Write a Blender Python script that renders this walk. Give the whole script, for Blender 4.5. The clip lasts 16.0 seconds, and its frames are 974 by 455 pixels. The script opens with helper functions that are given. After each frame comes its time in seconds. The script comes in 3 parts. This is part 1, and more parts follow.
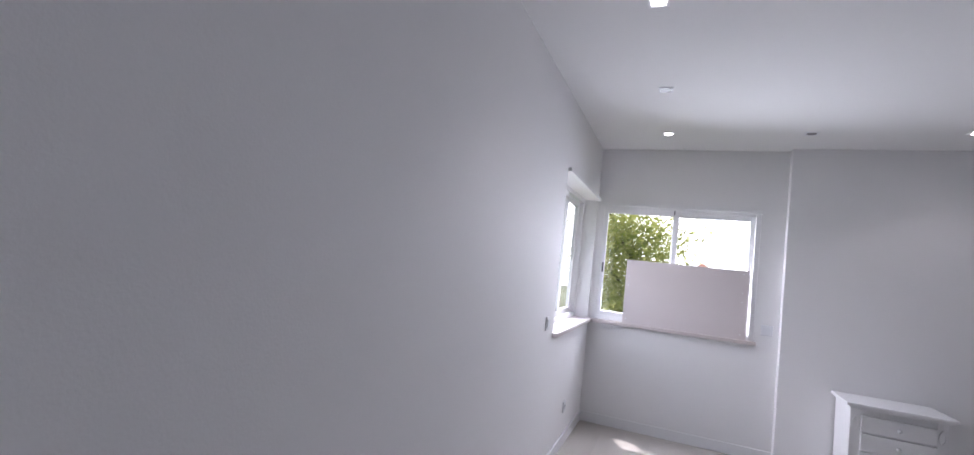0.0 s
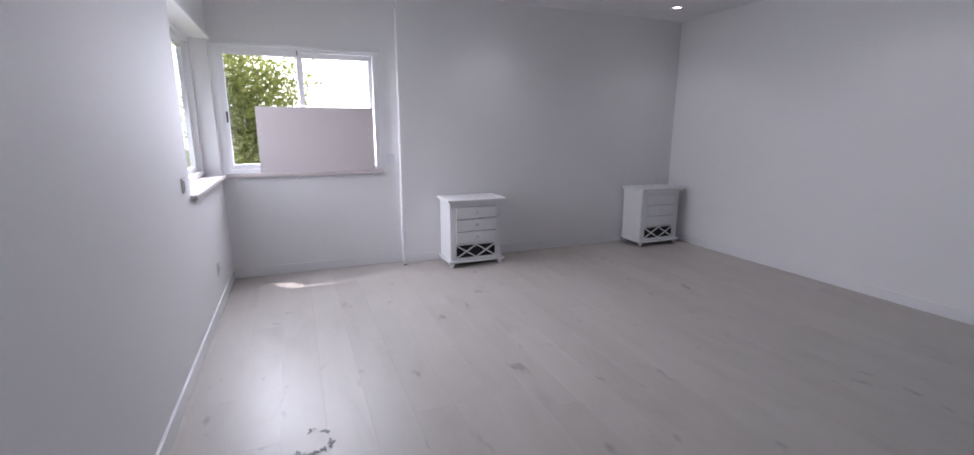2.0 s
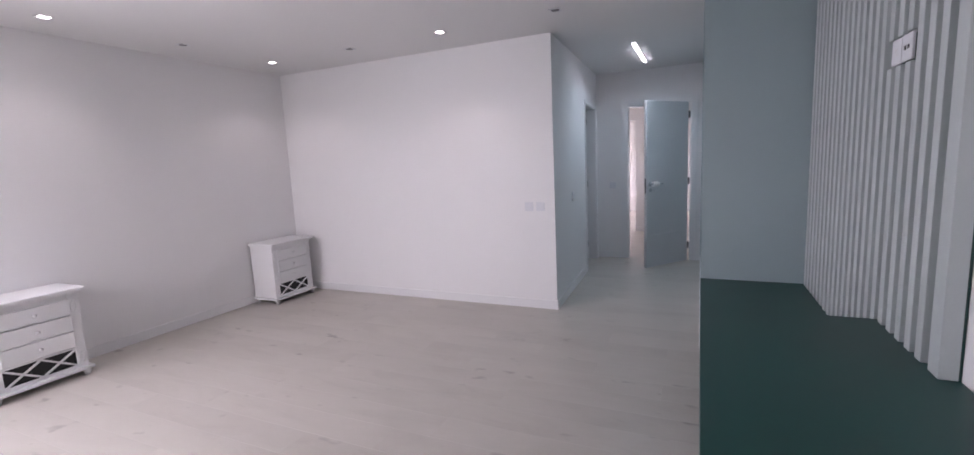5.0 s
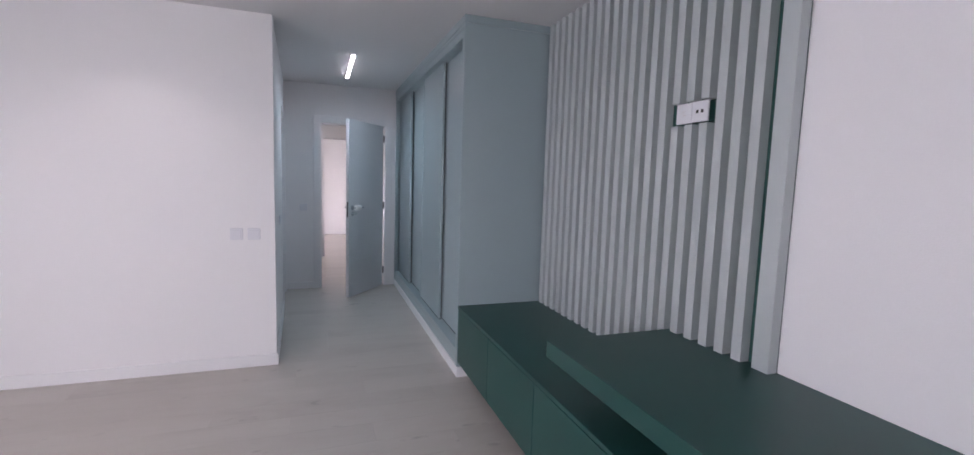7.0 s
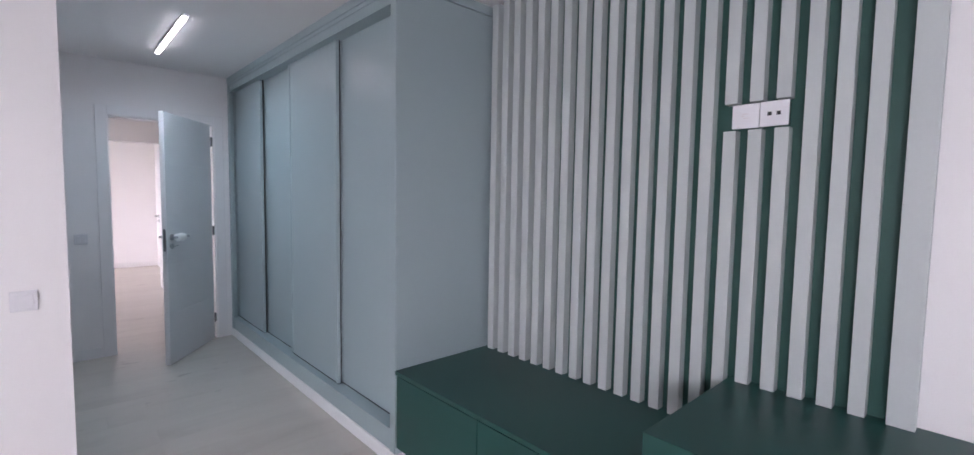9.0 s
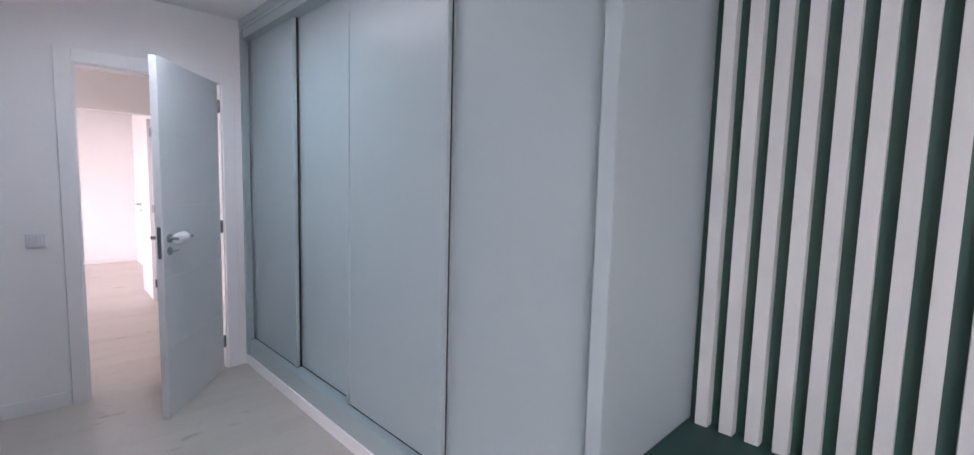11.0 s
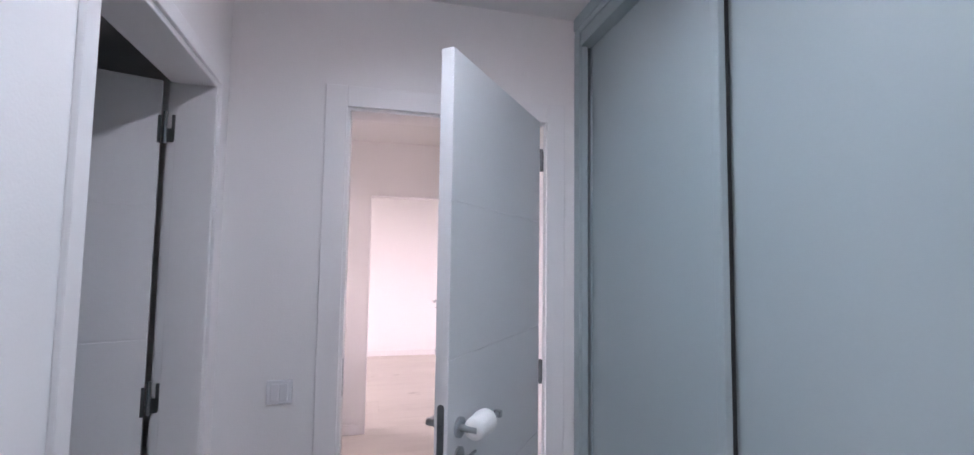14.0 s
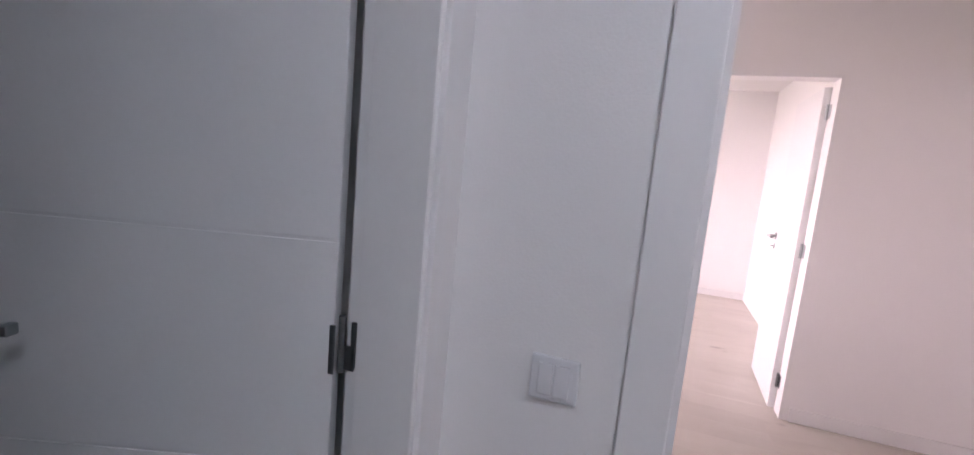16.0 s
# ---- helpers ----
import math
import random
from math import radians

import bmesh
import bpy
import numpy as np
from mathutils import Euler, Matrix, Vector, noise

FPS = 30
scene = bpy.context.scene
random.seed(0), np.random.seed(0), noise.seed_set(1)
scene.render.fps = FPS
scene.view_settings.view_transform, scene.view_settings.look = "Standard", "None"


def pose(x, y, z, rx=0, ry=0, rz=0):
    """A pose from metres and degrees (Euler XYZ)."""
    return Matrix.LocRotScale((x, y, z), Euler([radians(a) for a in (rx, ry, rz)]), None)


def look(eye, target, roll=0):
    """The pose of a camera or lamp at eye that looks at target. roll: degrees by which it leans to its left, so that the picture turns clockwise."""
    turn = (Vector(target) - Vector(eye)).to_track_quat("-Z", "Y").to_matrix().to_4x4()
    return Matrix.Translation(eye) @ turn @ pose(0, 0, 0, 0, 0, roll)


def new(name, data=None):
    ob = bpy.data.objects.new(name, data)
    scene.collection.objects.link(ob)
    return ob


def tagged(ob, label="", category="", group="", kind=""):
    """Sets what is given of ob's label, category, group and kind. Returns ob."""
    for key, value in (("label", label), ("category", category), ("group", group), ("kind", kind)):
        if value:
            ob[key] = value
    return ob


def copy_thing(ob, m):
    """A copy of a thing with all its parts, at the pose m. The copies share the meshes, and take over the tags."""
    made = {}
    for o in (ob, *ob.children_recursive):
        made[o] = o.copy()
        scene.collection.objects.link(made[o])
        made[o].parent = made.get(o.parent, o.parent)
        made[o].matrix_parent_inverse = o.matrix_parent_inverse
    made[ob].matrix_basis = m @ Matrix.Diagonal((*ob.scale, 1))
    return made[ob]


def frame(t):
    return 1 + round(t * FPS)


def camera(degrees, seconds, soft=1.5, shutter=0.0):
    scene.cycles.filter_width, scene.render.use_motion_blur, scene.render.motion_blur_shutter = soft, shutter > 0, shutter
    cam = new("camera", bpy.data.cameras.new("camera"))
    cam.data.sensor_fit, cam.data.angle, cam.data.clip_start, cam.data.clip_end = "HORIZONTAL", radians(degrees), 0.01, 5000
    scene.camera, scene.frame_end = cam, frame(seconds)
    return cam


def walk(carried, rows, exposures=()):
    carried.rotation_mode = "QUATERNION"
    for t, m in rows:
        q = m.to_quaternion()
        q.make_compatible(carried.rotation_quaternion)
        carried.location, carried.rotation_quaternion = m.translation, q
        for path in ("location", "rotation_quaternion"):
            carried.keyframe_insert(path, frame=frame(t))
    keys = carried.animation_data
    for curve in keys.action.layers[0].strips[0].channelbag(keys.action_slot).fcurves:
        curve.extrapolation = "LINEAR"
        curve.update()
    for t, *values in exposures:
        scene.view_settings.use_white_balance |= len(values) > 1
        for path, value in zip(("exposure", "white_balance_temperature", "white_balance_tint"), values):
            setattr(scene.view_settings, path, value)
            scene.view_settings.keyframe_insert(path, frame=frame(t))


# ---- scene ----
cam = camera(92.1, 16.0)
PATH = [
    (0, (0.292, 1.897, 1.347), (-0.468, 3.742, 1.478), 6.2),
    (0.5, (0.344, 1.897, 1.267), (-0.412, 3.745, 1.148), 6.1),
    (1, (0.26, 1.892, 1.254), (-0.097, 3.833, 0.928), 6.0),
    (1.5, (0.194, 1.865, 1.264), (0.404, 3.815, 0.871), 2.3),
    (2, (0.15, 1.78, 1.298), (0.888, 3.593, 0.884), 0.1),
    (2.5, (0.119, 1.653, 1.343), (1.268, 3.234, 0.919), 0.4),
    (3, (0.07, 1.501, 1.374), (1.491, 2.848, 0.965), 0.4),
    (3.5, (0.028, 1.467, 1.392), (1.602, 2.651, 1.042), -0.6),
    (3.7, (0.052, 1.437, 1.375), (1.64, 2.605, 1.036), -0.6),
    (5.8, (0.357, 2.178, 1.416), (2.303, 2.559, 1.156), -1.0),
    (6, (0.412, 2.261, 1.398), (2.382, 2.5, 1.147), 0.2),
    (6.5, (0.518, 2.53, 1.408), (2.487, 2.251, 1.192), 0.9),
    (7, (0.671, 2.704, 1.398), (2.545, 2.035, 1.196), 1.8),
    (7.5, (0.893, 2.853, 1.419), (2.664, 1.939, 1.251), -0.4),
    (8, (1.129, 2.984, 1.414), (2.774, 1.853, 1.285), 0.0),
    (8.2, (1.24, 3.044, 1.416), (2.828, 1.833, 1.302), 0.2),
    (10.3, (2.615, 3.024, 1.406), (4.036, 1.625, 1.252), 1.2),
    (10.5, (2.749, 2.999, 1.374), (4.168, 1.597, 1.219), 1.3),
    (11, (3.09, 2.941, 1.392), (4.502, 1.537, 1.202), 1.5),
    (11.5, (3.451, 2.868, 1.416), (4.847, 1.455, 1.185), 2.3),
    (12, (3.775, 2.805, 1.448), (5.174, 1.399, 1.189), 2.6),
    (12.5, (4.069, 2.718, 1.452), (5.592, 1.425, 1.367), 0.3),
    (13, (4.364, 2.66, 1.453), (6.001, 1.514, 1.527), -0.2),
    (13.5, (4.651, 2.614, 1.467), (6.442, 1.73, 1.578), 0.0),
    (14, (4.972, 2.582, 1.467), (6.915, 2.127, 1.603), 0.8),
    (14.5, (5.265, 2.572, 1.437), (7.256, 2.41, 1.538), 1.5),
    (15, (5.542, 2.587, 1.414), (7.538, 2.654, 1.299), 3.1),
    (15.5, (5.785, 2.662, 1.381), (7.731, 3.076, 1.181), 3.5),
    (16, (5.967, 2.763, 1.363), (7.831, 3.435, 1.093), 5.3),
]
EXPOSURES = [
    (0.0, -0.2, 6100, 22),
    (1.5, -0.2, 6100, 22),
    (2.5, -0.32, 6200, 23),
    (3.5, 0.35, 6450, 26),
    (6.0, 0.5, 6550, 29),
    (8.0, 0.6, 6400, 26),
    (11.0, 1.2, 6850, 34),
    (13.0, 1.05, 6850, 34),
    (14.5, 1.15, 7000, 38),
    (16.0, 1.12, 7150, 38),
]
walk(cam, [(t, look(eye, target, roll)) for t, eye, target, roll in PATH], EXPOSURES)

# ---- world, sun, large lights ----
world = bpy.data.worlds.new("world")
scene.world = world
world.use_nodes = True
wn = world.node_tree.nodes
sky = wn.new("ShaderNodeTexSky")
sky.sky_type = "NISHITA"
sky.sun_disc = False
SUN_DIR = Vector((-0.19, 0.285, 1.0)).normalized()
sky.sun_elevation = math.asin(SUN_DIR.z)
sky.sun_rotation = math.atan2(SUN_DIR.x, SUN_DIR.y)
world.node_tree.links.new(sky.outputs[0], wn["Background"].inputs[0])
wn["Background"].inputs[1].default_value = 0.15

sun = new("sun", bpy.data.lights.new("sun", "SUN"))
sun.data.energy = 5.0
sun.data.angle = radians(0.5)
sun.data.color = (1.0, 0.96, 0.9)
sun.matrix_world = look(SUN_DIR * 30, (0, 0, 0))


def area_lamp(name, eye, target, w, h, watts, color=(1, 1, 1), spread=150):
    ob = new(name, bpy.data.lights.new(name, "AREA"))
    ob.data.shape = "RECTANGLE"
    ob.data.size, ob.data.size_y, ob.data.energy, ob.data.color = w, h, watts, color
    ob.data.spread = radians(spread)
    ob.matrix_world = look(eye, target)
    return ob


DAY = (0.90, 0.95, 1.0)
area_lamp("daylight_north", (0.24, 6.42, 1.45), (1.6, 3.0, 0.05), 1.25, 1.0, 74, DAY, 135)
area_lamp("daylight_west", (-0.68, 5.6, 1.45), (3.0, 5.0, -0.2), 1.2, 1.0, 12, DAY, 130)
# fill lamp added for the bright far room; its window is out of view
area_lamp("far_room_fill", (10.8, 5.45, 1.5), (10.8, 2.0, 0.9), 2.4, 1.9, 8.8, (0.97, 0.95, 1.0))
# fill lamp added to brighten the corridor, no known source there
area_lamp("corridor_fill", (7.9, 4.10, 1.5), (7.9, 2.0, 1.4), 1.3, 1.1, 3.3, (1.0, 0.95, 0.95))
# fill lamp added in the unseen side room, shining out through its doorway
area_lamp("side_room_fill", (8.4, -1.2, 1.5), (8.4, 2.0, 1.2), 1.3, 1.3, 4.4, (1.0, 0.96, 0.96))


# ---- materials ----
def material(name, color, rough=0.5, metal=0.0, bump=0.0, scale=60.0, vary=0.03, spec=0.5, coarse=1.3, glow=None):
    m = bpy.data.materials.new(name)
    m.use_nodes = True
    t = m.node_tree
    b = t.nodes["Principled BSDF"]
    b.inputs["Roughness"].default_value = rough
    b.inputs["Metallic"].default_value = metal
    b.inputs["Specular IOR Level"].default_value = spec
    co = t.nodes.new("ShaderNodeTexCoord")
    fine = t.nodes.new("ShaderNodeTexNoise")
    fine.inputs["Scale"].default_value = scale
    fine.inputs["Detail"].default_value = 4
    big = t.nodes.new("ShaderNodeTexNoise")
    big.inputs["Scale"].default_value = coarse
    big.inputs["Detail"].default_value = 3
    for n in (fine, big):
        t.links.new(co.outputs["Object"], n.inputs["Vector"])
    add = t.nodes.new("ShaderNodeMath")
    add.operation = "ADD"
    t.links.new(fine.outputs["Fac"], add.inputs[0])
    t.links.new(big.outputs["Fac"], add.inputs[1])
    ramp = t.nodes.new("ShaderNodeMapRange")
    ramp.inputs["From Min"].default_value, ramp.inputs["From Max"].default_value = 0.6, 1.4
    ramp.inputs["To Min"].default_value, ramp.inputs["To Max"].default_value = 1 - vary, 1 + vary
    t.links.new(add.outputs[0], ramp.inputs["Value"])
    mul = t.nodes.new("ShaderNodeVectorMath")
    mul.operation = "SCALE"
    mul.inputs[0].default_value = color
    t.links.new(ramp.outputs[0], mul.inputs["Scale"])
    t.links.new(mul.outputs[0], b.inputs["Base Color"])
    rr = t.nodes.new("ShaderNodeMapRange")
    rr.inputs["To Min"].default_value, rr.inputs["To Max"].default_value = max(rough - 0.06, 0.02), min(rough + 0.06, 1)
    t.links.new(big.outputs["Fac"], rr.inputs["Value"])
    t.links.new(rr.outputs[0], b.inputs["Roughness"])
    if bump:
        bp = t.nodes.new("ShaderNodeBump")
        bp.inputs["Strength"].default_value = bump
        bp.inputs["Distance"].default_value = 0.002
        t.links.new(fine.outputs["Fac"], bp.inputs["Height"])
        t.links.new(bp.outputs[0], b.inputs["Normal"])
    if glow:
        b.inputs["Emission Color"].default_value = (*glow[0], 1)
        b.inputs["Emission Strength"].default_value = glow[1]
    return m


WALL = material("wall_paint", (0.82, 0.815, 0.82), 0.75, bump=0.25, scale=180, vary=0.015, coarse=0.8)
CEIL = material("ceiling_paint", (0.77, 0.77, 0.77), 0.85, bump=0.15, scale=150, vary=0.01)
TRIM = material("white_lacquer", (0.80, 0.80, 0.81), 0.38, bump=0.05, scale=90, vary=0.015)
DOOR = material("door_lacquer", (0.74, 0.75, 0.765), 0.36, bump=0.08, scale=120, vary=0.015)
WARD = material("wardrobe_lacquer", (0.315, 0.40, 0.418), 0.34, bump=0.05, scale=140, vary=0.015)
SLAT = material("slat_lacquer", (0.48, 0.53, 0.53), 0.42, bump=0.08, scale=120, vary=0.02)
GREEN = material("green_lacquer", (0.012, 0.066, 0.058), 0.36, bump=0.05, scale=160, vary=0.06, spec=0.4)
BACK = material("green_backing", (0.016, 0.075, 0.062), 0.5, bump=0.1, scale=120, vary=0.08)
PVC = material("window_pvc", (0.82, 0.82, 0.83), 0.37, vary=0.01)
STONE = material("sill_stone", (0.62, 0.56, 0.55), 0.4, bump=0.1, scale=220, vary=0.08)
BOARD = material("board_melamine", (0.66, 0.60, 0.60), 0.45, bump=0.05, scale=140, vary=0.02)
PLASTIC = material("switch_plastic", (0.72, 0.73, 0.76), 0.38, vary=0.01)
STEEL = material("brushed_steel", (0.42, 0.45, 0.47), 0.28, metal=1.0, bump=0.05, scale=300, vary=0.05)
DARKMETAL = material("dark_metal", (0.035, 0.04, 0.042), 0.35, metal=0.6, vary=0.05)
PLATE = material("plate_steel", (0.17, 0.185, 0.195), 0.4, metal=0.8, vary=0.05)
# black of small parts; also paints the shade in gaps and recesses
BLACK = material("black_and_shade", (0.008, 0.009, 0.01), 0.6, vary=0.05)
FOAM = material("foam_wrap", (0.86, 0.86, 0.85), 0.8, bump=0.6, scale=90, vary=0.04)
STAND = material("nightstand_paint", (0.80, 0.80, 0.81), 0.45, bump=0.1, scale=110, vary=0.02)
LAMPOFF = material("lamp_off", (0.12, 0.12, 0.13), 0.3, vary=0.03)
LED = material("led_glow", (0.9, 0.9, 0.9), 0.5, glow=((0.95, 0.97, 1.0), 14.0))
LED2 = material("spot_glow", (0.9, 0.9, 0.9), 0.5, glow=((1.0, 0.96, 0.93), 12.0))
RENDERWALL = material("outside_render", (0.7, 0.66, 0.6), 0.9, bump=0.4, scale=60, vary=0.05)
ROOF = material("roof_tile", (0.42, 0.2, 0.13), 0.85, bump=0.5, scale=8, vary=0.15)
GRASS = material("dry_grass", (0.12, 0.14, 0.05), 0.95, bump=0.8, scale=20, vary=0.3, coarse=0.3)
BARK = material("bark", (0.12, 0.09, 0.06), 0.95, bump=1.0, scale=25, vary=0.2)
BATHTILE = material("bathroom_plaster", (0.42, 0.45, 0.41), 0.6, vary=0.03)


def leaf_material():
    m = bpy.data.materials.new("foliage")
    m.use_nodes = True
    t = m.node_tree
    b = t.nodes["Principled BSDF"]
    g = t.nodes.new("ShaderNodeNewGeometry")
    r = t.nodes.new("ShaderNodeValToRGB")
    r.color_ramp.elements[0].color = (0.30, 0.36, 0.08, 1)
    r.color_ramp.elements[1].color = (0.60, 0.60, 0.24, 1)
    t.links.new(g.outputs["Random Per Island"], r.inputs[0])
    t.links.new(r.outputs[0], b.inputs["Base Color"])
    b.inputs["Roughness"].default_value = 0.55
    tr = t.nodes.new("ShaderNodeBsdfTranslucent")
    t.links.new(r.outputs[0], tr.inputs[0])
    mix = t.nodes.new("ShaderNodeMixShader")
    mix.inputs[0].default_value = 0.8
    t.links.new(b.outputs[0], mix.inputs[1])
    t.links.new(tr.outputs[0], mix.inputs[2])
    t.links.new(mix.outputs[0], t.nodes["Material Output"].inputs[0])
    return m


LEAF = leaf_material()


def glass_material():
    m = bpy.data.materials.new("clear_glass")
    m.use_nodes = True
    t = m.node_tree
    t.nodes.remove(t.nodes["Principled BSDF"])
    clear = t.nodes.new("ShaderNodeBsdfTransparent")
    clear.inputs[0].default_value = (0.96, 0.98, 0.97, 1)
    gloss = t.nodes.new("ShaderNodeBsdfGlossy")
    gloss.inputs["Roughness"].default_value = 0.02
    lw = t.nodes.new("ShaderNodeLayerWeight")
    lw.inputs["Blend"].default_value = 0.5
    steep = t.nodes.new("ShaderNodeMath")
    steep.operation = "POWER"
    steep.inputs[1].default_value = 4.0
    t.links.new(lw.outputs["Facing"], steep.inputs[0])
    gain = t.nodes.new("ShaderNodeMath")
    gain.operation = "MULTIPLY_ADD"
    gain.inputs[1].default_value, gain.inputs[2].default_value = 0.45, 0.04
    t.links.new(steep.outputs[0], gain.inputs[0])
    mix = t.nodes.new("ShaderNodeMixShader")
    t.links.new(gain.outputs[0], mix.inputs[0])
    t.links.new(clear.outputs[0], mix.inputs[1])
    t.links.new(gloss.outputs[0], mix.inputs[2])
    t.links.new(mix.outputs[0], t.nodes["Material Output"].inputs[0])
    return m


GLASS = glass_material()


def plank_material():
    m = bpy.data.materials.new("laminate_plank")
    m.use_nodes = True
    t = m.node_tree
    b = t.nodes["Principled BSDF"]
    info = t.nodes.new("ShaderNodeObjectInfo")
    geo = t.nodes.new("ShaderNodeNewGeometry")
    off = t.nodes.new("ShaderNodeVectorMath")
    off.operation = "SCALE"
    off.inputs[0].default_value = (37.0, 17.0, 5.0)
    t.links.new(info.outputs["Random"], off.inputs["Scale"])
    add = t.nodes.new("ShaderNodeVectorMath")
    add.operation = "ADD"
    t.links.new(geo.outputs["Position"], add.inputs[0])
    t.links.new(off.outputs[0], add.inputs[1])
    mp = t.nodes.new("ShaderNodeMapping")
    mp.inputs["Scale"].default_value = PLANK_GRAIN
    t.links.new(add.outputs[0], mp.inputs[0])
    grain = t.nodes.new("ShaderNodeTexNoise")
    grain.inputs["Scale"].default_value = 1.0
    grain.inputs["Detail"].default_value = 7
    grain.inputs["Roughness"].default_value = 0.62
    grain.inputs["Distortion"].default_value = 0.6
    t.links.new(mp.outputs[0], grain.inputs["Vector"])
    ramp = t.nodes.new("ShaderNodeValToRGB")
    e = ramp.color_ramp.elements
    e[0].position, e[0].color = 0.25, (0.44, 0.405, 0.37, 1)
    e[1].position, e[1].color = 0.70, (0.53, 0.495, 0.455, 1)
    mid = ramp.color_ramp.elements.new(0.46)
    mid.color = (0.495, 0.46, 0.42, 1)
    t.links.new(grain.outputs["Fac"], ramp.inputs[0])
    # knots: small, sparse dark smudges
    kn = t.nodes.new("ShaderNodeTexNoise")
    kn.inputs["Scale"].default_value = 1.0
    kn.inputs["Detail"].default_value = 2
    mp2 = t.nodes.new("ShaderNodeMapping")
    mp2.inputs["Scale"].default_value = PLANK_KNOT
    t.links.new(add.outputs[0], mp2.inputs[0])
    t.links.new(mp2.outputs[0], kn.inputs["Vector"])
    kr = t.nodes.new("ShaderNodeMapRange")
    kr.inputs["From Min"].default_value, kr.inputs["From Max"].default_value = 0.67, 0.76
    kr.inputs["To Min"].default_value, kr.inputs["To Max"].default_value = 1.0, 0.68
    t.links.new(kn.outputs["Fac"], kr.inputs["Value"])
    tone = t.nodes.new("ShaderNodeMapRange")
    tone.inputs["To Min"].default_value, tone.inputs["To Max"].default_value = 0.97, 1.03
    t.links.new(info.outputs["Random"], tone.inputs["Value"])
    m1 = t.nodes.new("ShaderNodeMath")
    m1.operation = "MULTIPLY"
    t.links.new(kr.outputs[0], m1.inputs[0])
    t.links.new(tone.outputs[0], m1.inputs[1])
    sc = t.nodes.new("ShaderNodeVectorMath")
    sc.operation = "SCALE"
    t.links.new(ramp.outputs[0], sc.inputs[0])
    t.links.new(m1.outputs[0], sc.inputs["Scale"])
    t.links.new(sc.outputs[0], b.inputs["Base Color"])
    rr = t.nodes.new("ShaderNodeMapRange")
    rr.inputs["To Min"].default_value, rr.inputs["To Max"].default_value = 0.34, 0.46
    t.links.new(grain.outputs["Fac"], rr.inputs["Value"])
    t.links.new(rr.outputs[0], b.inputs["Roughness"])
    bp = t.nodes.new("ShaderNodeBump")
    bp.inputs["Strength"].default_value = 0.12
    bp.inputs["Distance"].default_value = 0.001
    t.links.new(grain.outputs["Fac"], bp.inputs["Height"])
    t.links.new(bp.outputs[0], b.inputs["Normal"])
    return m


PLANK_GRAIN = (4.5, 1.4, 1.0)
PLANK_KNOT = (9.0, 4.5, 1.0)
PLANK = plank_material()
SUBFLOOR = material("subfloor", (0.12, 0.11, 0.10), 0.8)


# ---- mesh helpers ----
def mesh_object(name, bm, mat, parent=None, label="", m=None):
    me = bpy.data.meshes.new(name)
    bm.normal_update()
    bm.to_mesh(me)
    bm.free()
    me.materials.append(mat)
    ob = new(name, me)
    if parent is not None:
        ob.parent = parent
    if m is not None:
        ob.matrix_basis = m
    if label:
        ob["label"] = label
    return ob


def part(name, bm, mat, parent, label="", m=None):
    """One mesh under a thing or under a part."""
    return mesh_object(name, bm, mat, parent, label, m)


def thing(name, m=None, label="", category="", group="", kind=""):
    ob = new(name)
    ob.empty_display_size = 0.1
    if m is not None:
        ob.matrix_basis = m
    return tagged(ob, label, category, group, kind)


def add_box(bm, x0, x1, y0, y1, z0, z1, bevel=0.0, m=None):
    mat = Matrix.Translation(((x0 + x1) / 2, (y0 + y1) / 2, (z0 + z1) / 2)) @ Matrix.Diagonal((abs(x1 - x0), abs(y1 - y0), abs(z1 - z0), 1))
    if m is not None:
        mat = m @ mat
    made = bmesh.ops.create_cube(bm, size=1.0, matrix=mat)["verts"]
    if bevel:
        edges = {e for v in made for e in v.link_edges}
        bmesh.ops.bevel(bm, geom=list(edges), offset=bevel, segments=2, profile=0.6, affect="EDGES")
    return bm


def box(x0, x1, y0, y1, z0, z1, bevel=0.0):
    return add_box(bmesh.new(), x0, x1, y0, y1, z0, z1, bevel)


def add_rod(bm, a, b, r0, r1=None, sides=16):
    a, b = Vector(a), Vector(b)
    r1 = r0 if r1 is None else r1
    m = Matrix.Translation((a + b) / 2) @ (b - a).to_track_quat("Z", "Y").to_matrix().to_4x4()
    bmesh.ops.create_cone(bm, cap_ends=True, segments=sides, radius1=r0, radius2=r1, depth=(b - a).length, matrix=m)
    return bm


def rod(a, b, r0, r1=None, sides=16):
    return add_rod(bmesh.new(), a, b, r0, r1, sides)


def lathe(profile, sides=20):
    """A turned shape from (radius, height) pairs."""
    bm = bmesh.new()
    rings = []
    for r, z in profile:
        rings.append([bm.verts.new((r * math.cos(2 * math.pi * i / sides), r * math.sin(2 * math.pi * i / sides), z)) for i in range(sides)])
    for p, q in zip(rings, rings[1:]):
        for i in range(sides):
            bm.faces.new((p[i], p[(i + 1) % sides], q[(i + 1) % sides], q[i]))
    bm.faces.new(list(reversed(rings[0])))
    bm.faces.new(rings[-1])
    for f in bm.faces:
        f.smooth = True
    return bm


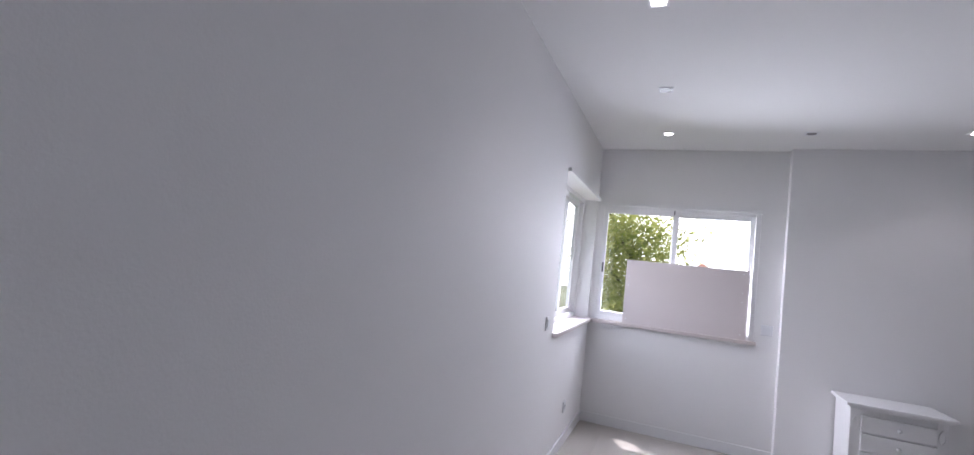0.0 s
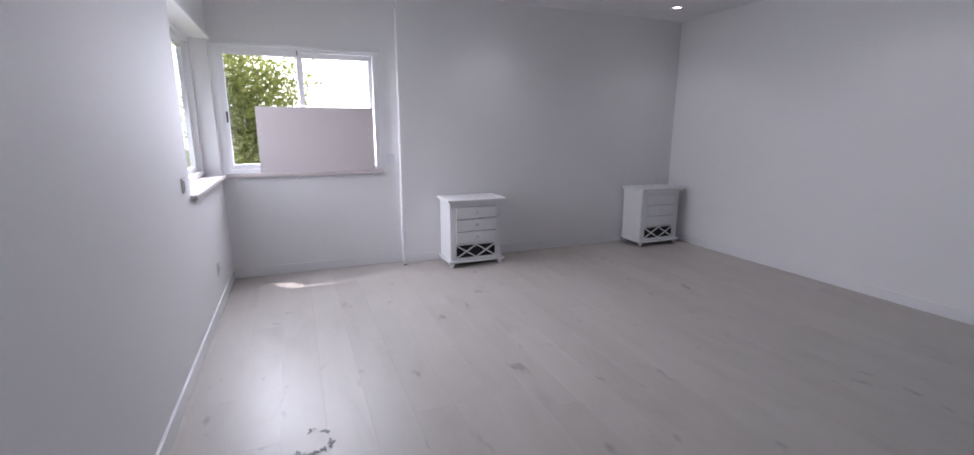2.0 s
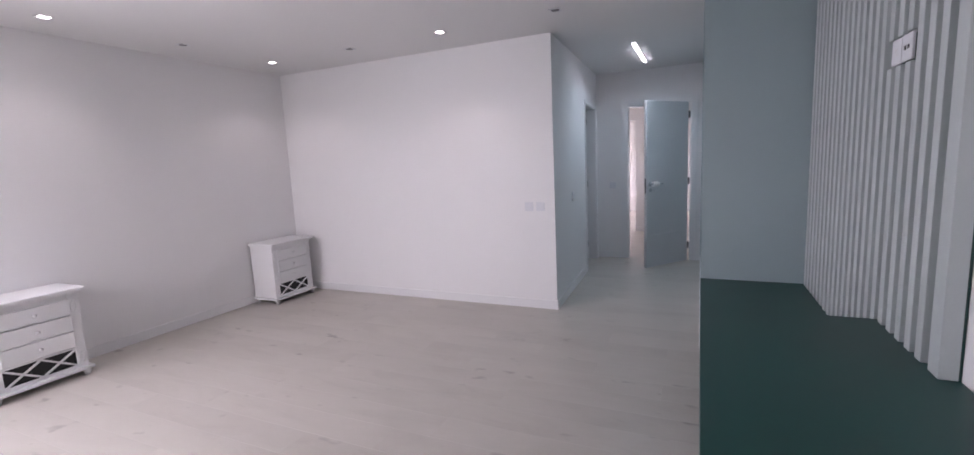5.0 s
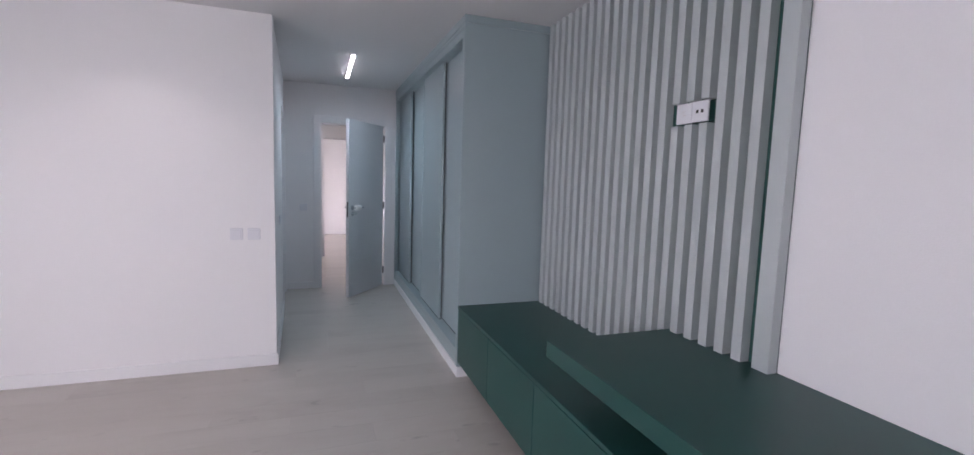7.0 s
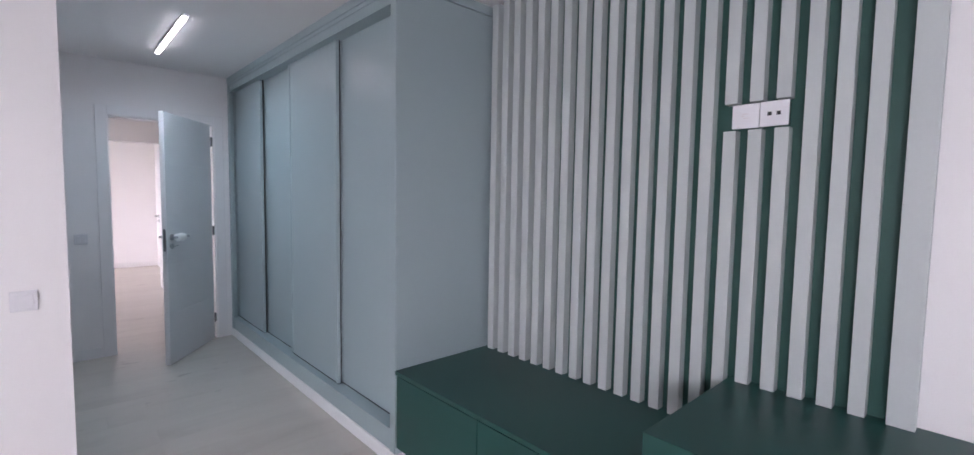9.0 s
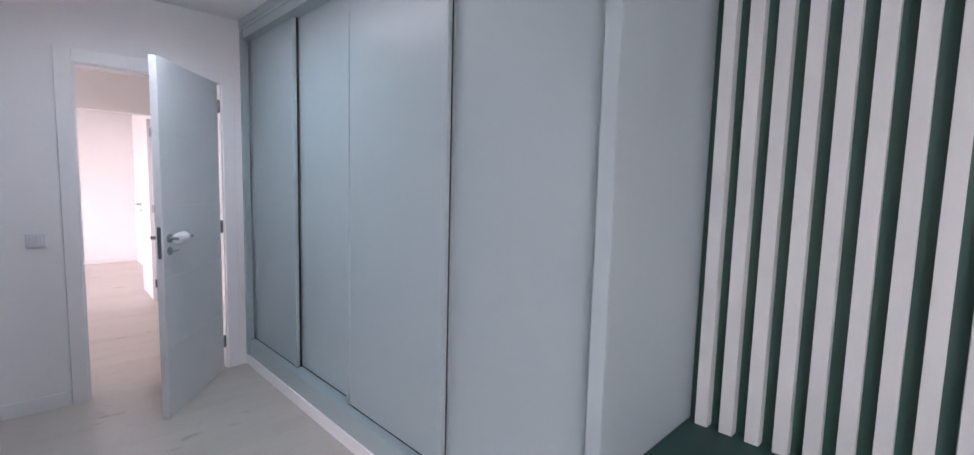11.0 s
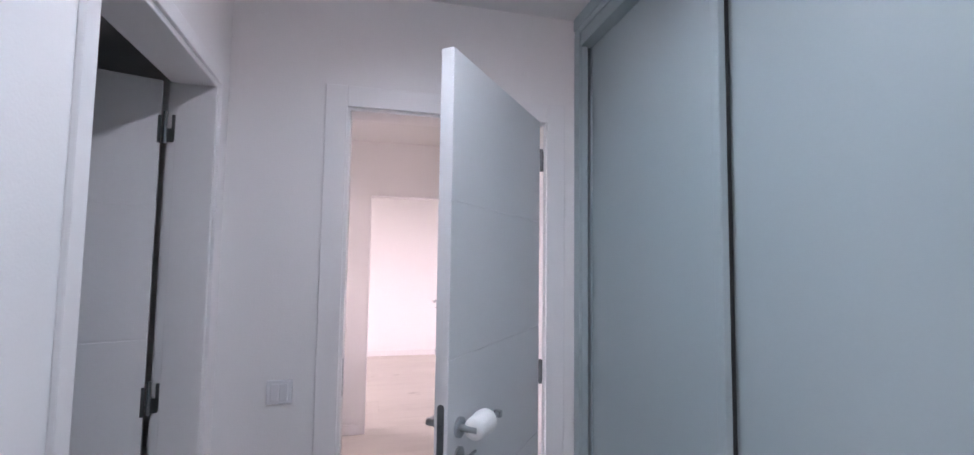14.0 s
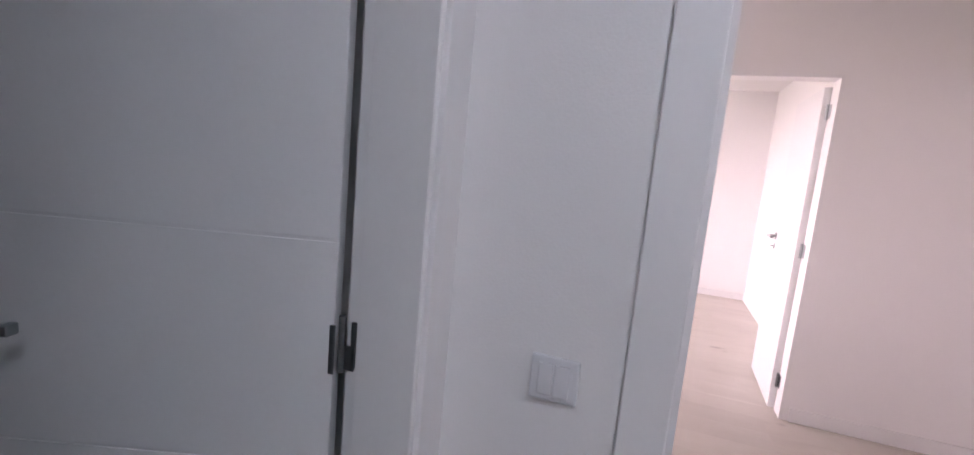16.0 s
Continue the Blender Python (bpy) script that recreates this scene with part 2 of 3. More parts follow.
def wall(name, axis, a0, a1, c0, c1, z0, z1, openings=(), mat=None):
    """A wall that runs along axis from a0 to a1, between c0 and c1 across; openings: (a, b, low, high)."""
    us = sorted({a0, a1, *[o[0] for o in openings], *[o[1] for o in openings]})
    vs = sorted({z0, z1, *[o[2] for o in openings], *[o[3] for o in openings]})
    bm = bmesh.new()
    cache = {}

    def vert(u, c, z):
        key = (round(u, 5), round(c, 5), round(z, 5))
        if key not in cache:
            cache[key] = bm.verts.new((u, c, z) if axis == "x" else (c, u, z))
        return cache[key]

    def solid(i, j):
        if not (0 <= i < len(us) - 1 and 0 <= j < len(vs) - 1):
            return False
        u, v = (us[i] + us[i + 1]) / 2, (vs[j] + vs[j + 1]) / 2
        return not any(o[0] < u < o[1] and o[2] < v < o[3] for o in openings)

    for i in range(len(us) - 1):
        for j in range(len(vs) - 1):
            if not solid(i, j):
                continue
            u0, u1, v0, v1 = us[i], us[i + 1], vs[j], vs[j + 1]
            bm.faces.new([vert(*p) for p in ((u0, c0, v0), (u1, c0, v0), (u1, c0, v1), (u0, c0, v1))])
            bm.faces.new([vert(*p) for p in ((u0, c1, v1), (u1, c1, v1), (u1, c1, v0), (u0, c1, v0))])
            for di, dj, pts in ((-1, 0, ((u0, c0, v0), (u0, c0, v1), (u0, c1, v1), (u0, c1, v0))), (1, 0, ((u1, c0, v1), (u1, c0, v0), (u1, c1, v0), (u1, c1, v1))),
                                (0, -1, ((u1, c0, v0), (u0, c0, v0), (u0, c1, v0), (u1, c1, v0))), (0, 1, ((u0, c0, v1), (u1, c0, v1), (u1, c1, v1), (u0, c1, v1)))):
                if not solid(i + di, j + dj):
                    bm.faces.new([vert(*p) for p in pts])
    bmesh.ops.recalc_face_normals(bm, faces=bm.faces)
    return tagged(mesh_object(name, bm, mat or WALL), kind="structure")


# ---- the plan, in metres ----
H = 2.475
WEST, SOUTH, NORTH, NORTH_WIN, COL = -0.425, 1.14, 6.205, 6.28, 1.075
EAST, HALL_N, END, FAR = 4.32, 3.01, 6.755, 9.12
DOOR_H = 2.03
END_DOOR = (1.917, 2.708)
BATH_DOOR = (5.887, 6.636)
FAR_DOOR = (1.905, 2.655)
FAR_DOOR_B = (2.86, 3.56)
NWIN = (-0.40, 0.90, 0.90, 1.965)
WWIN = (4.95, 6.24, 0.90, 1.985)

wall("wall_west", "y", SOUTH - 0.25, NORTH_WIN + 0.072, WEST - 0.21, WEST, -0.2, H + 0.1, [WWIN])
wall("wall_north_window", "x", WEST, COL, NORTH_WIN, NORTH_WIN + 0.072, -0.2, H + 0.1, [NWIN])
wall("wall_north", "x", COL, EAST, NORTH, NORTH + 0.157, -0.2, H + 0.1)
wall("wall_south", "x", WEST, 6.885, SOUTH - 0.25, SOUTH, -0.2, H + 0.1)
wall("wall_east", "y", HALL_N, 6.362, EAST, EAST + 0.12, -0.2, H + 0.1)
def hall_skew(m=None):
    """The hall's north wall runs a little askew, about its corner with the bedroom."""
    turn = Matrix.Translation((EAST, HALL_N, 0)) @ Matrix.Rotation(radians(2.2), 4, "Z") @ Matrix.Translation((-EAST, -HALL_N, 0))
    return turn @ m if m is not None else turn


hall_wall = wall("wall_hall_north", "x", EAST + 0.125, END + 0.06, HALL_N, HALL_N + 0.128, -0.2, H + 0.1, [(*BATH_DOOR, -0.2, DOOR_H)])
hall_wall.matrix_basis = hall_skew()
wall("wall_hall_end", "y", SOUTH, 5.3, END, END + 0.13, -0.2, H + 0.1, [(*END_DOOR, -0.2, DOOR_H)])
wall("wall_bath_north", "x", EAST + 0.12, END, 5.2, 5.3, -0.2, H + 0.1, mat=BATHTILE)
# unseen opening, made up to take the corridor's fill lamp
wall("wall_corridor_north", "x", END + 0.13, FAR, 4.0, 4.12, -0.2, H + 0.1, [(7.2, 8.6, 0.9, 2.1)])
wall("wall_corridor_south", "x", END + 0.13, FAR, 0.80, 0.92, -0.2, H + 0.1, [(8.02, 8.77, -0.2, DOOR_H)])
wall("wall_corridor_south_end", "y", 0.80, SOUTH, END + 0.01, END + 0.13, -0.2, H + 0.1)
wall("wall_corridor_far", "y", 0.80, 5.5, FAR, FAR + 0.12, -0.2, H + 0.1, [(*FAR_DOOR, -0.2, DOOR_H - 0.01), (*FAR_DOOR_B, -0.2, DOOR_H - 0.01)])
wall("wall_far_room_back", "y", 1.5, 5.5, 12.3, 12.5, -0.2, H + 0.1)
wall("wall_far_room_south", "x", FAR + 0.12, 12.3, 1.5, 1.655, -0.2, H + 0.1)
# window opening assumed out of view, for the far room's fill lamp
wall("wall_far_room_north", "x", FAR + 0.12, 12.3, 5.3, 5.5, -0.2, H + 0.1, [(9.6, 12.0, 0.5, 2.3)])
# side room out of view, assumed behind the casing; it holds a fill lamp
wall("wall_side_room_back", "x", 7.6, 9.2, -1.4, -1.3, -0.2, H + 0.1)
wall("wall_side_room_west", "y", -1.3, 0.80, 7.5, 7.6, -0.2, H + 0.1)
wall("wall_side_room_east", "y", -1.3, 0.80, 9.2, 9.3, -0.2, H + 0.1)

floor = tagged(mesh_object("floor", box(WEST - 0.3, 12.5, -1.4, 6.58, -0.2, -0.009), SUBFLOOR), "pale grey-beige wood-look laminate floor of long planks", kind="structure")
tagged(mesh_object("ceiling", box(WEST - 0.3, 12.5, -1.4, 6.362, H, H + 0.15), CEIL), "smooth white painted plaster ceiling", kind="structure")


def skirting(x0, x1, y0, y1):
    bm = bmesh.new()
    add_box(bm, x0, x1, y0, y1, 0, 0.085, 0.003)
    return tagged(mesh_object("baseboard", bm, TRIM), "low white painted baseboard", kind="structure")


T = 0.013
skirting(WEST, WEST + T, SOUTH, NORTH_WIN)
skirting(WEST + T, COL, NORTH_WIN - T, NORTH_WIN)
skirting(COL, EAST - T, NORTH - T, NORTH)
skirting(EAST - T, EAST, HALL_N - T, NORTH)
skirting(EAST, BATH_DOOR[0] - 0.045, HALL_N - T, HALL_N).matrix_basis = hall_skew()
skirting(BATH_DOOR[1] + 0.045, END - T, HALL_N - T, HALL_N).matrix_basis = hall_skew()
skirting(END - T, END, END_DOOR[1] + 0.075, HALL_N + 0.07)
skirting(FAR - T, FAR, 0.92, FAR_DOOR[0] - 0.03)
skirting(FAR - T, FAR, FAR_DOOR[1] + 0.03, FAR_DOOR_B[0] - 0.03)
skirting(8.85, FAR - T, 0.92, 0.92 + T)
skirting(12.3 - T, 12.3, 1.655, 5.3)
skirting(9.24, 12.3 - T, 1.655, 1.655 + T)


# ---- doors ----
def hinge(parent, x, y, z, m=None):
    bm = bmesh.new()
    add_rod(bm, (x, y, z - 0.045), (x, y, z + 0.045), 0.008, sides=12)
    add_box(bm, x - 0.002, x + 0.024, y - 0.003, y + 0.003, z - 0.04, z + 0.04, 0.001)
    return part("hinge", bm, PLATE, parent, "dark steel door hinge", m)


def door_handle(parent, x, side, z, length, face, wrapped=False, key=True):
    """A lever on a round rose; side: which face of the leaf (+1/-1 in y); the lever points to -x * length."""
    y = face
    bm = bmesh.new()
    add_rod(bm, (x, y, z), (x, y + side * 0.008, z), 0.026, sides=24)
    add_rod(bm, (x, y + side * 0.008, z), (x, y + side * 0.055, z), 0.010, sides=14)
    add_rod(bm, (x, y + side * 0.050, z), (x + length, y + side * 0.050, z), 0.010, 0.008, sides=14)
    add_box(bm, min(x + length * 0.9, x + length), max(x + length * 0.9, x + length), y + side * 0.04, y + side * 0.062, z - 0.009, z + 0.010, 0.003)
    h = part("door_handle", bm, STEEL, parent, "brushed steel lever handle")
    if wrapped:
        prof = [(0.013, 0.0), (0.025, 0.002), (0.029, 0.010), (0.030, 0.040), (0.033, 0.062), (0.032, 0.084), (0.025, 0.096), (0.011, 0.100)]
        w = lathe(prof, 18)
        ang = 90 if length > 0 else -90
        part("foam_wrap", w, FOAM, h, "white protective foam wrap", Matrix.Translation((x - math.copysign(0.006, length), y + side * 0.044, z)) @ pose(0, 0, 0, 0, ang, 0))
    bm = bmesh.new()
    add_rod(bm, (x, y, z - 0.072), (x, y + side * 0.007, z - 0.072), 0.023, sides=24)
    if key:
        add_rod(bm, (x, y + side * 0.007, z - 0.072), (x, y + side * 0.028, z - 0.072), 0.004, sides=8)
        add_rod(bm, (x, y + side * 0.026, z - 0.072), (x + length * 0.28, y + side * 0.030, z - 0.070), 0.004, sides=8)
    part("lock_rose", bm, STEEL, parent, "steel lock rose with a key" if key else "steel lock rose")


def door_leaf(parent, m, width, height=1.985, t=0.038, handle_side=1, wrapped=False, grooves=True, lever=True, both=True):
    """A leaf in its own frame: hinge edge at x=0, free edge at x=-width; faces at y=0 and y=-t."""
    leaf = thing("door_leaf", m)
    leaf.parent = parent
    ng = [0.415, 0.815, 1.215, 1.615] if grooves else []
    cuts = [0.008, *[g for g in ng], height]
    bm = bmesh.new()
    add_box(bm, -width, 0, -t + 0.0025, -0.0025, 0.008, height)
    for lo, hi in zip(cuts, cuts[1:]):
        a = lo + (0.0025 if lo > 0.01 else 0)
        b = hi - (0.0025 if hi < height else 0)
        add_box(bm, -width + 0.0006, -0.0006, -0.0035, 0.0, a, b, 0.0012)
        add_box(bm, -width + 0.0006, -0.0006, -t, -t + 0.0035, a, b, 0.0012)
    slab = part("door_panel", bm, DOOR, leaf, "white lacquered door leaf with horizontal grooves")
    bm = bmesh.new()
    add_box(bm, -width - 0.0018, -width + 0.0003, -t / 2 - 0.0095, -t / 2 + 0.0095, 0.935, 1.095, 0.0004)
    for z in (0.935, 1.095):
        add_rod(bm, (-width - 0.0016, -t / 2, z), (-width + 0.0003, -t / 2, z), 0.0095, sides=16)
    add_box(bm, -width - 0.008, -width, -t / 2 - 0.007, -t / 2 + 0.007, 1.03, 1.055, 0.003)
    part("latch_plate", bm, PLATE, leaf, "dark steel latch plate")
    door_handle(leaf, -width + 0.06, 1, 1.035, 0.125, 0.0, False)
    if both:
        door_handle(leaf, -width + 0.06, -1, 1.035, 0.150, -t, wrapped)
    return leaf


def door_frame(parent, w, h, d, casing=0.072, stop=True):
    """Lining and casings for an opening of width w along x from 0, wall from y=0 to y=d."""
    bm = bmesh.new()
    k = 0.018
    add_box(bm, 0, k, -0.001, d + 0.001, 0, h, 0.001)
    add_box(bm, w - k, w, -0.001, d + 0.001, 0, h, 0.001)
    add_box(bm, k, w - k, -0.001, d + 0.001, h - k, h, 0.001)
    part("door_lining", bm, TRIM, parent, "white door lining")
    for y0, y1 in ((-0.012, 0.0), (d, d + 0.012)):
        if not casing:
            break
        bm = bmesh.new()
        add_box(bm, -casing, 0.006, y0, y1, 0, h + casing, 0.003)
        add_box(bm, w - 0.006, w + casing, y0, y1, 0, h + casing, 0.003)
        add_box(bm, 0.006, w - 0.006, y0, y1, h - 0.006, h + casing, 0.003)
        part("door_casing", bm, TRIM, parent, "white door casing")


def turn_z(x, y, deg):
    return Matrix.Translation((x, y, 0)) @ Matrix.Rotation(radians(deg), 4, "Z")


# the half-open door at the end of the hall
d1 = thing("door_1", label="white grooved interior door standing half open into the hall, handle wrapped in foam", category="door", kind="structure")
f1 = thing("door_frame", turn_z(END, END_DOOR[1], -90))
f1.parent = d1
door_frame(f1, END_DOOR[1] - END_DOOR[0], DOOR_H, 0.13)
ang = math.degrees(math.atan2(-(2.43 - 1.987), 6.752 - 6.174))
leaf1 = door_leaf(d1, turn_z(6.752, 1.987, ang), 0.728, 2.02, wrapped=True)
for z in (0.207, 1.037, 1.865):
    hinge(leaf1, 0.004, -0.041, z)
bm = bmesh.new()
add_box(bm, 6.775, 6.792, END_DOOR[1] - 0.0195, END_DOOR[1] - 0.0172, 0.97, 1.10, 0.0005)
part("strike_plate", bm, STEEL, d1, "steel strike plate")

# the bathroom door
d2 = thing("door_2", label="white grooved bathroom door opened inward into a dark bathroom", category="door", kind="structure")
f2 = thing("door_frame", hall_skew(turn_z(BATH_DOOR[0], HALL_N, 0)))
f2.parent = d2
door_frame(f2, BATH_DOOR[1] - BATH_DOOR[0], DOOR_H, 0.128, casing=0.038)
bm = box(BATH_DOOR[1] - BATH_DOOR[0] - 0.0205, BATH_DOOR[1] - BATH_DOOR[0] - 0.018, 0.0, 0.11, 0.0, DOOR_H - 0.0185, 0.001)
add_box(bm, 0.0185, BATH_DOOR[1] - BATH_DOOR[0] - 0.021, 0.0, 0.11, DOOR_H - 0.0205, DOOR_H - 0.018, 0.001)
part("door_stop", bm, TRIM, f2, "white door stop")
leaf2 = door_leaf(d2, turn_z(6.631, 3.257, -70), 0.70, 2.01)
for z in (0.207, 1.037, 1.865):
    bm = bmesh.new()
    add_rod(bm, (6.607, 3.2365, z - 0.05), (6.607, 3.2365, z + 0.05), 0.006, sides=14)
    add_box(bm, 6.6075, 6.6115, 3.212, 3.238, z - 0.045, z - 0.002, 0.001)
    add_box(bm, 6.6075, 6.6115, 3.210, 3.219, z - 0.040, z + 0.042, 0.0012)
    add_box(bm, 6.5925, 6.5965, 3.242, 3.252, z - 0.052, z + 0.035, 0.001)
    part("hinge", bm, PLATE, d2, "dark steel door hinge")

# the far door of the corridor
d3 = thing("door_3", label="white door opened wide into a bright empty room", category="door", kind="structure")
f3 = thing("door_frame", turn_z(FAR, FAR_DOOR[1], -90))
f3.parent = d3
door_frame(f3, FAR_DOOR[1] - FAR_DOOR[0], DOOR_H - 0.01, 0.12, casing=0.0)
leaf3 = door_leaf(d3, turn_z(9.252, 1.922, -181.5), 0.68, 1.975, grooves=False)
for z in (0.193, 1.016, 1.833):
    bm = bmesh.new()
    add_rod(bm, (9.245, 1.932, z - 0.045), (9.245, 1.932, z + 0.045), 0.008, sides=12)
    add_box(bm, 9.20, 9.24, 1.9235, 1.9265, z - 0.04, z + 0.04, 0.001)
    part("hinge", bm, STEEL, d3, "brushed steel door hinge")
d4 = thing("door_4", label="white door lining of an open doorway in the corridor", category="door", kind="structure")
f4 = thing("door_frame", turn_z(FAR, FAR_DOOR_B[1], -90))
f4.parent = d4
door_frame(f4, FAR_DOOR_B[1] - FAR_DOOR_B[0], DOOR_H - 0.01, 0.12, casing=0.0)
d5 = thing("door_5", label="white door casing round a doorway in the corridor", category="door", kind="structure")
f5 = thing("door_frame", turn_z(8.77, 0.92, 180))
f5.parent = d5
door_frame(f5, 0.75, DOOR_H, 0.12)


# ---- windows ----
def window(name, m, w, h, label, low_latches, latch_z=0.47):
    """Two sliding sashes in a frame; local x along the wall, y outward, z up from the opening's bottom."""
    win = thing(name, m, label, "window", kind="structure")
    bm = bmesh.new()
    F, D = 0.036, 0.075
    add_box(bm, 0, F, 0.0, D, 0, h, 0.003)
    add_box(bm, w - F, w, 0.0, D, 0, h, 0.003)
    add_box(bm, F, w - F, 0.0, D, 0, F, 0.003)
    add_box(bm, F, w - F, 0.0, D, h - F, h, 0.003)
    part("window_frame", bm, PVC, win, "white window frame")
    mid = w / 2
    for a, b, y in ((F - 0.005, mid + 0.025, 0.008), (mid - 0.025, w - F + 0.005, 0.040)):
        S = 0.043
        bm = bmesh.new()
        add_box(bm, a, a + S, y, y + 0.03, F - 0.004, h - F + 0.004, 0.003)
        add_box(bm, b - S, b, y, y + 0.03, F - 0.004, h - F + 0.004, 0.003)
        add_box(bm, a + S, b - S, y, y + 0.03, F - 0.004, F + S, 0.003)
        add_box(bm, a + S, b - S, y, y + 0.03, h - F - S, h - F + 0.004, 0.003)
        sash = part("sash", bm, PVC, win, "white sliding sash")
        pane = part("pane", box(a + S - 0.003, b - S + 0.003, y + 0.013, y + 0.018, F + S - 0.003, h - F - S + 0.003), GLASS, sash, "clear glass pane")
        pane.visible_shadow = False
    for lx in low_latches:
        part("latch", add_box(box(lx - 0.007, lx + 0.007, -0.006, 0.010, latch_z - 0.045, latch_z + 0.045, 0.003), lx - 0.004, lx + 0.004, -0.011, -0.005, latch_z - 0.02, latch_z + 0.02, 0.002), DARKMETAL, win, "black sash latch")
    return win


w1 = window("window_1", Matrix.Translation((NWIN[0], NORTH_WIN + 0.005, NWIN[2] + 0.015)), NWIN[1] - NWIN[0], NWIN[3] - NWIN[2] - 0.015, "white two-sash sliding window beside the room's corner", (0.062, NWIN[1] - NWIN[0] - 0.062))
part("top_trim", box(-0.02, NWIN[1] - NWIN[0] + 0.02, -0.028, -0.004, 1.035, 1.06, 0.003), PVC, w1, "thin white trim over the window")
part("catch", box(0.632, 0.640, -0.003, 0.006, 0.985, 1.02, 0.001), DARKMETAL, w1, "small black catch")
w2 = window("window_2", turn_z(WEST - 0.12, WWIN[0], 90) @ Matrix.Translation((0, 0, WWIN[2] + 0.015)), WWIN[1] - WWIN[0], WWIN[3] - WWIN[2] - 0.015, "white window in a deep reveal beside the room's corner", ())
part("top_trim", box(-0.02, WWIN[1] - WWIN[0] + 0.0, -0.148, -0.122, 1.065, 1.09, 0.003), PVC, w2, "thin white trim over the window")
for z in (0.16, 0.93):
    part("hinge", box(0.012, 0.034, -0.014, 0.004, z - 0.03, z + 0.03, 0.003), DARKMETAL, w2, "black window hinge")
tagged(mesh_object("window_sill_north", box(NWIN[0] - 0.02, NWIN[1] + 0.016, NORTH_WIN - 0.035, NORTH_WIN + 0.072, 0.885, 0.913, 0.003), STONE), "pale stone window sill", kind="structure")
tagged(mesh_object("window_sill_west", box(WEST - 0.20, WEST + 0.035, WWIN[0] - 0.02, WWIN[1] - 0.0, 0.885, 0.913, 0.003), STONE), "pale stone window sill", kind="structure")

# loose melamine board leaning in the north window
bd = thing("board", Matrix.Translation((-0.125, NORTH_WIN - 0.018, 0.914)), "loose pale melamine board leaning on the window sill", "board")
part("board_panel", box(0, 0.968, 0, 0.016, 0, 0.560, 0.001), BOARD, bd)
for x, zs in ((0.028, (0.04, 0.335, 0.415, 0.545)), (0.925, (0.04, 0.30, 0.375, 0.53))):
    for z in zs:
        part("screw_cap", rod((x, 0.001, z), (x, -0.002, z), 0.0055, sides=12), PVC, bd, "small white cap")


# ---- sockets and switches ----
def plate(name, m, label, category, group="", kindof="rocker"):
    """A wall plate in its own frame: lies on y=0, faces -y, centred."""
    th = thing(name, m, label, category, group)
    w = {"double": 0.086, "blank": 0.090, "data": 0.090}.get(kindof, 0.082)
    t = 0.0435 if w > 0.088 else 0.041
    part("cover_plate", box(-w / 2, w / 2, -0.009, 0, -t, t, 0.002 if w > 0.088 else 0.004), PLASTIC, th)
    if kindof == "blank":
        bm = bmesh.new()
        for z0, a, b in ((0.008, -0.012, 0.010), (0.001, -0.014, -0.004), (-0.007, -0.006, 0.012)):
            add_box(bm, a, b, -0.0095, -0.009, z0 - 0.001, z0 + 0.001)
        part("plate_marks", bm, STONE, th, "faint printed marks")
    if kindof == "rocker":
        part("rocker", box(-0.027, 0.027, -0.0135, -0.008, -0.027, 0.027, 0.002), PLASTIC, th, "white rocker")
    if kindof == "double":
        for a in (-0.028, 0.0015):
            part("rocker", box(a, a + 0.0265, -0.0135, -0.008, -0.029, 0.029, 0.002), PLASTIC, th, "white rocker")
    if kindof == "schuko":
        bm = bmesh.new()
        bmesh.ops.create_cone(bm, cap_ends=True, segments=24, radius1=0.021, radius2=0.021, depth=0.002, matrix=Matrix.Translation((0, -0.0095, 0)) @ pose(0, 0, 0, 90))
        # flat disc and black pins: shade of the recess and holes, in colour
        part("socket_well", bm, material("socket_shade", (0.5, 0.51, 0.54), 0.35), th, "round socket face, recess shade put into its grey")
        for a in (-0.009, 0.009):
            part("pin_hole", rod((a, -0.0102, 0), (a, -0.0112, 0), 0.003, sides=10), BLACK, th)
    if kindof == "data":
        for a in (-0.014, 0.014):
            part("port", box(a - 0.0065, a + 0.0065, -0.0105, -0.008, -0.0065, 0.0065), BLACK, th, "small black port")
    return th


def facing(x, y, z, deg):
    return Matrix.Translation((x, y, z)) @ Matrix.Rotation(radians(deg), 4, "Z")


plate("wall_switch", facing(WEST, 4.77, 0.99, 90), "white rocker switch on the wall beside the window", "switch")
plate("wall_socket", facing(WEST, 5.54, 0.297, 90), "white power socket low on the wall", "socket", kindof="schuko")
plate("wall_switch", facing(0.99, NORTH_WIN, 1.015, 0), "white rocker switch between window and wall corner", "switch")
plate("wall_switch", facing(EAST, 3.255, 0.967, -90), "white rocker switch on the bedroom wall", "switch", "paired switches")
plate("wall_switch", facing(EAST, 3.145, 0.967, -90), "white rocker switch near the hall corner", "switch", "paired switches")
plate("wall_switch", hall_skew(facing(5.10, HALL_N, 1.0, 0)), "white rocker switch on the hall wall", "switch")
plate("wall_switch", facing(END, 2.895, 1.0, -90), "white double rocker switch beside the hall door", "switch", kindof="double")
plate("wall_switch", facing(FAR, 1.115, 0.972, -90), "white rocker switch on the corridor wall", "switch")


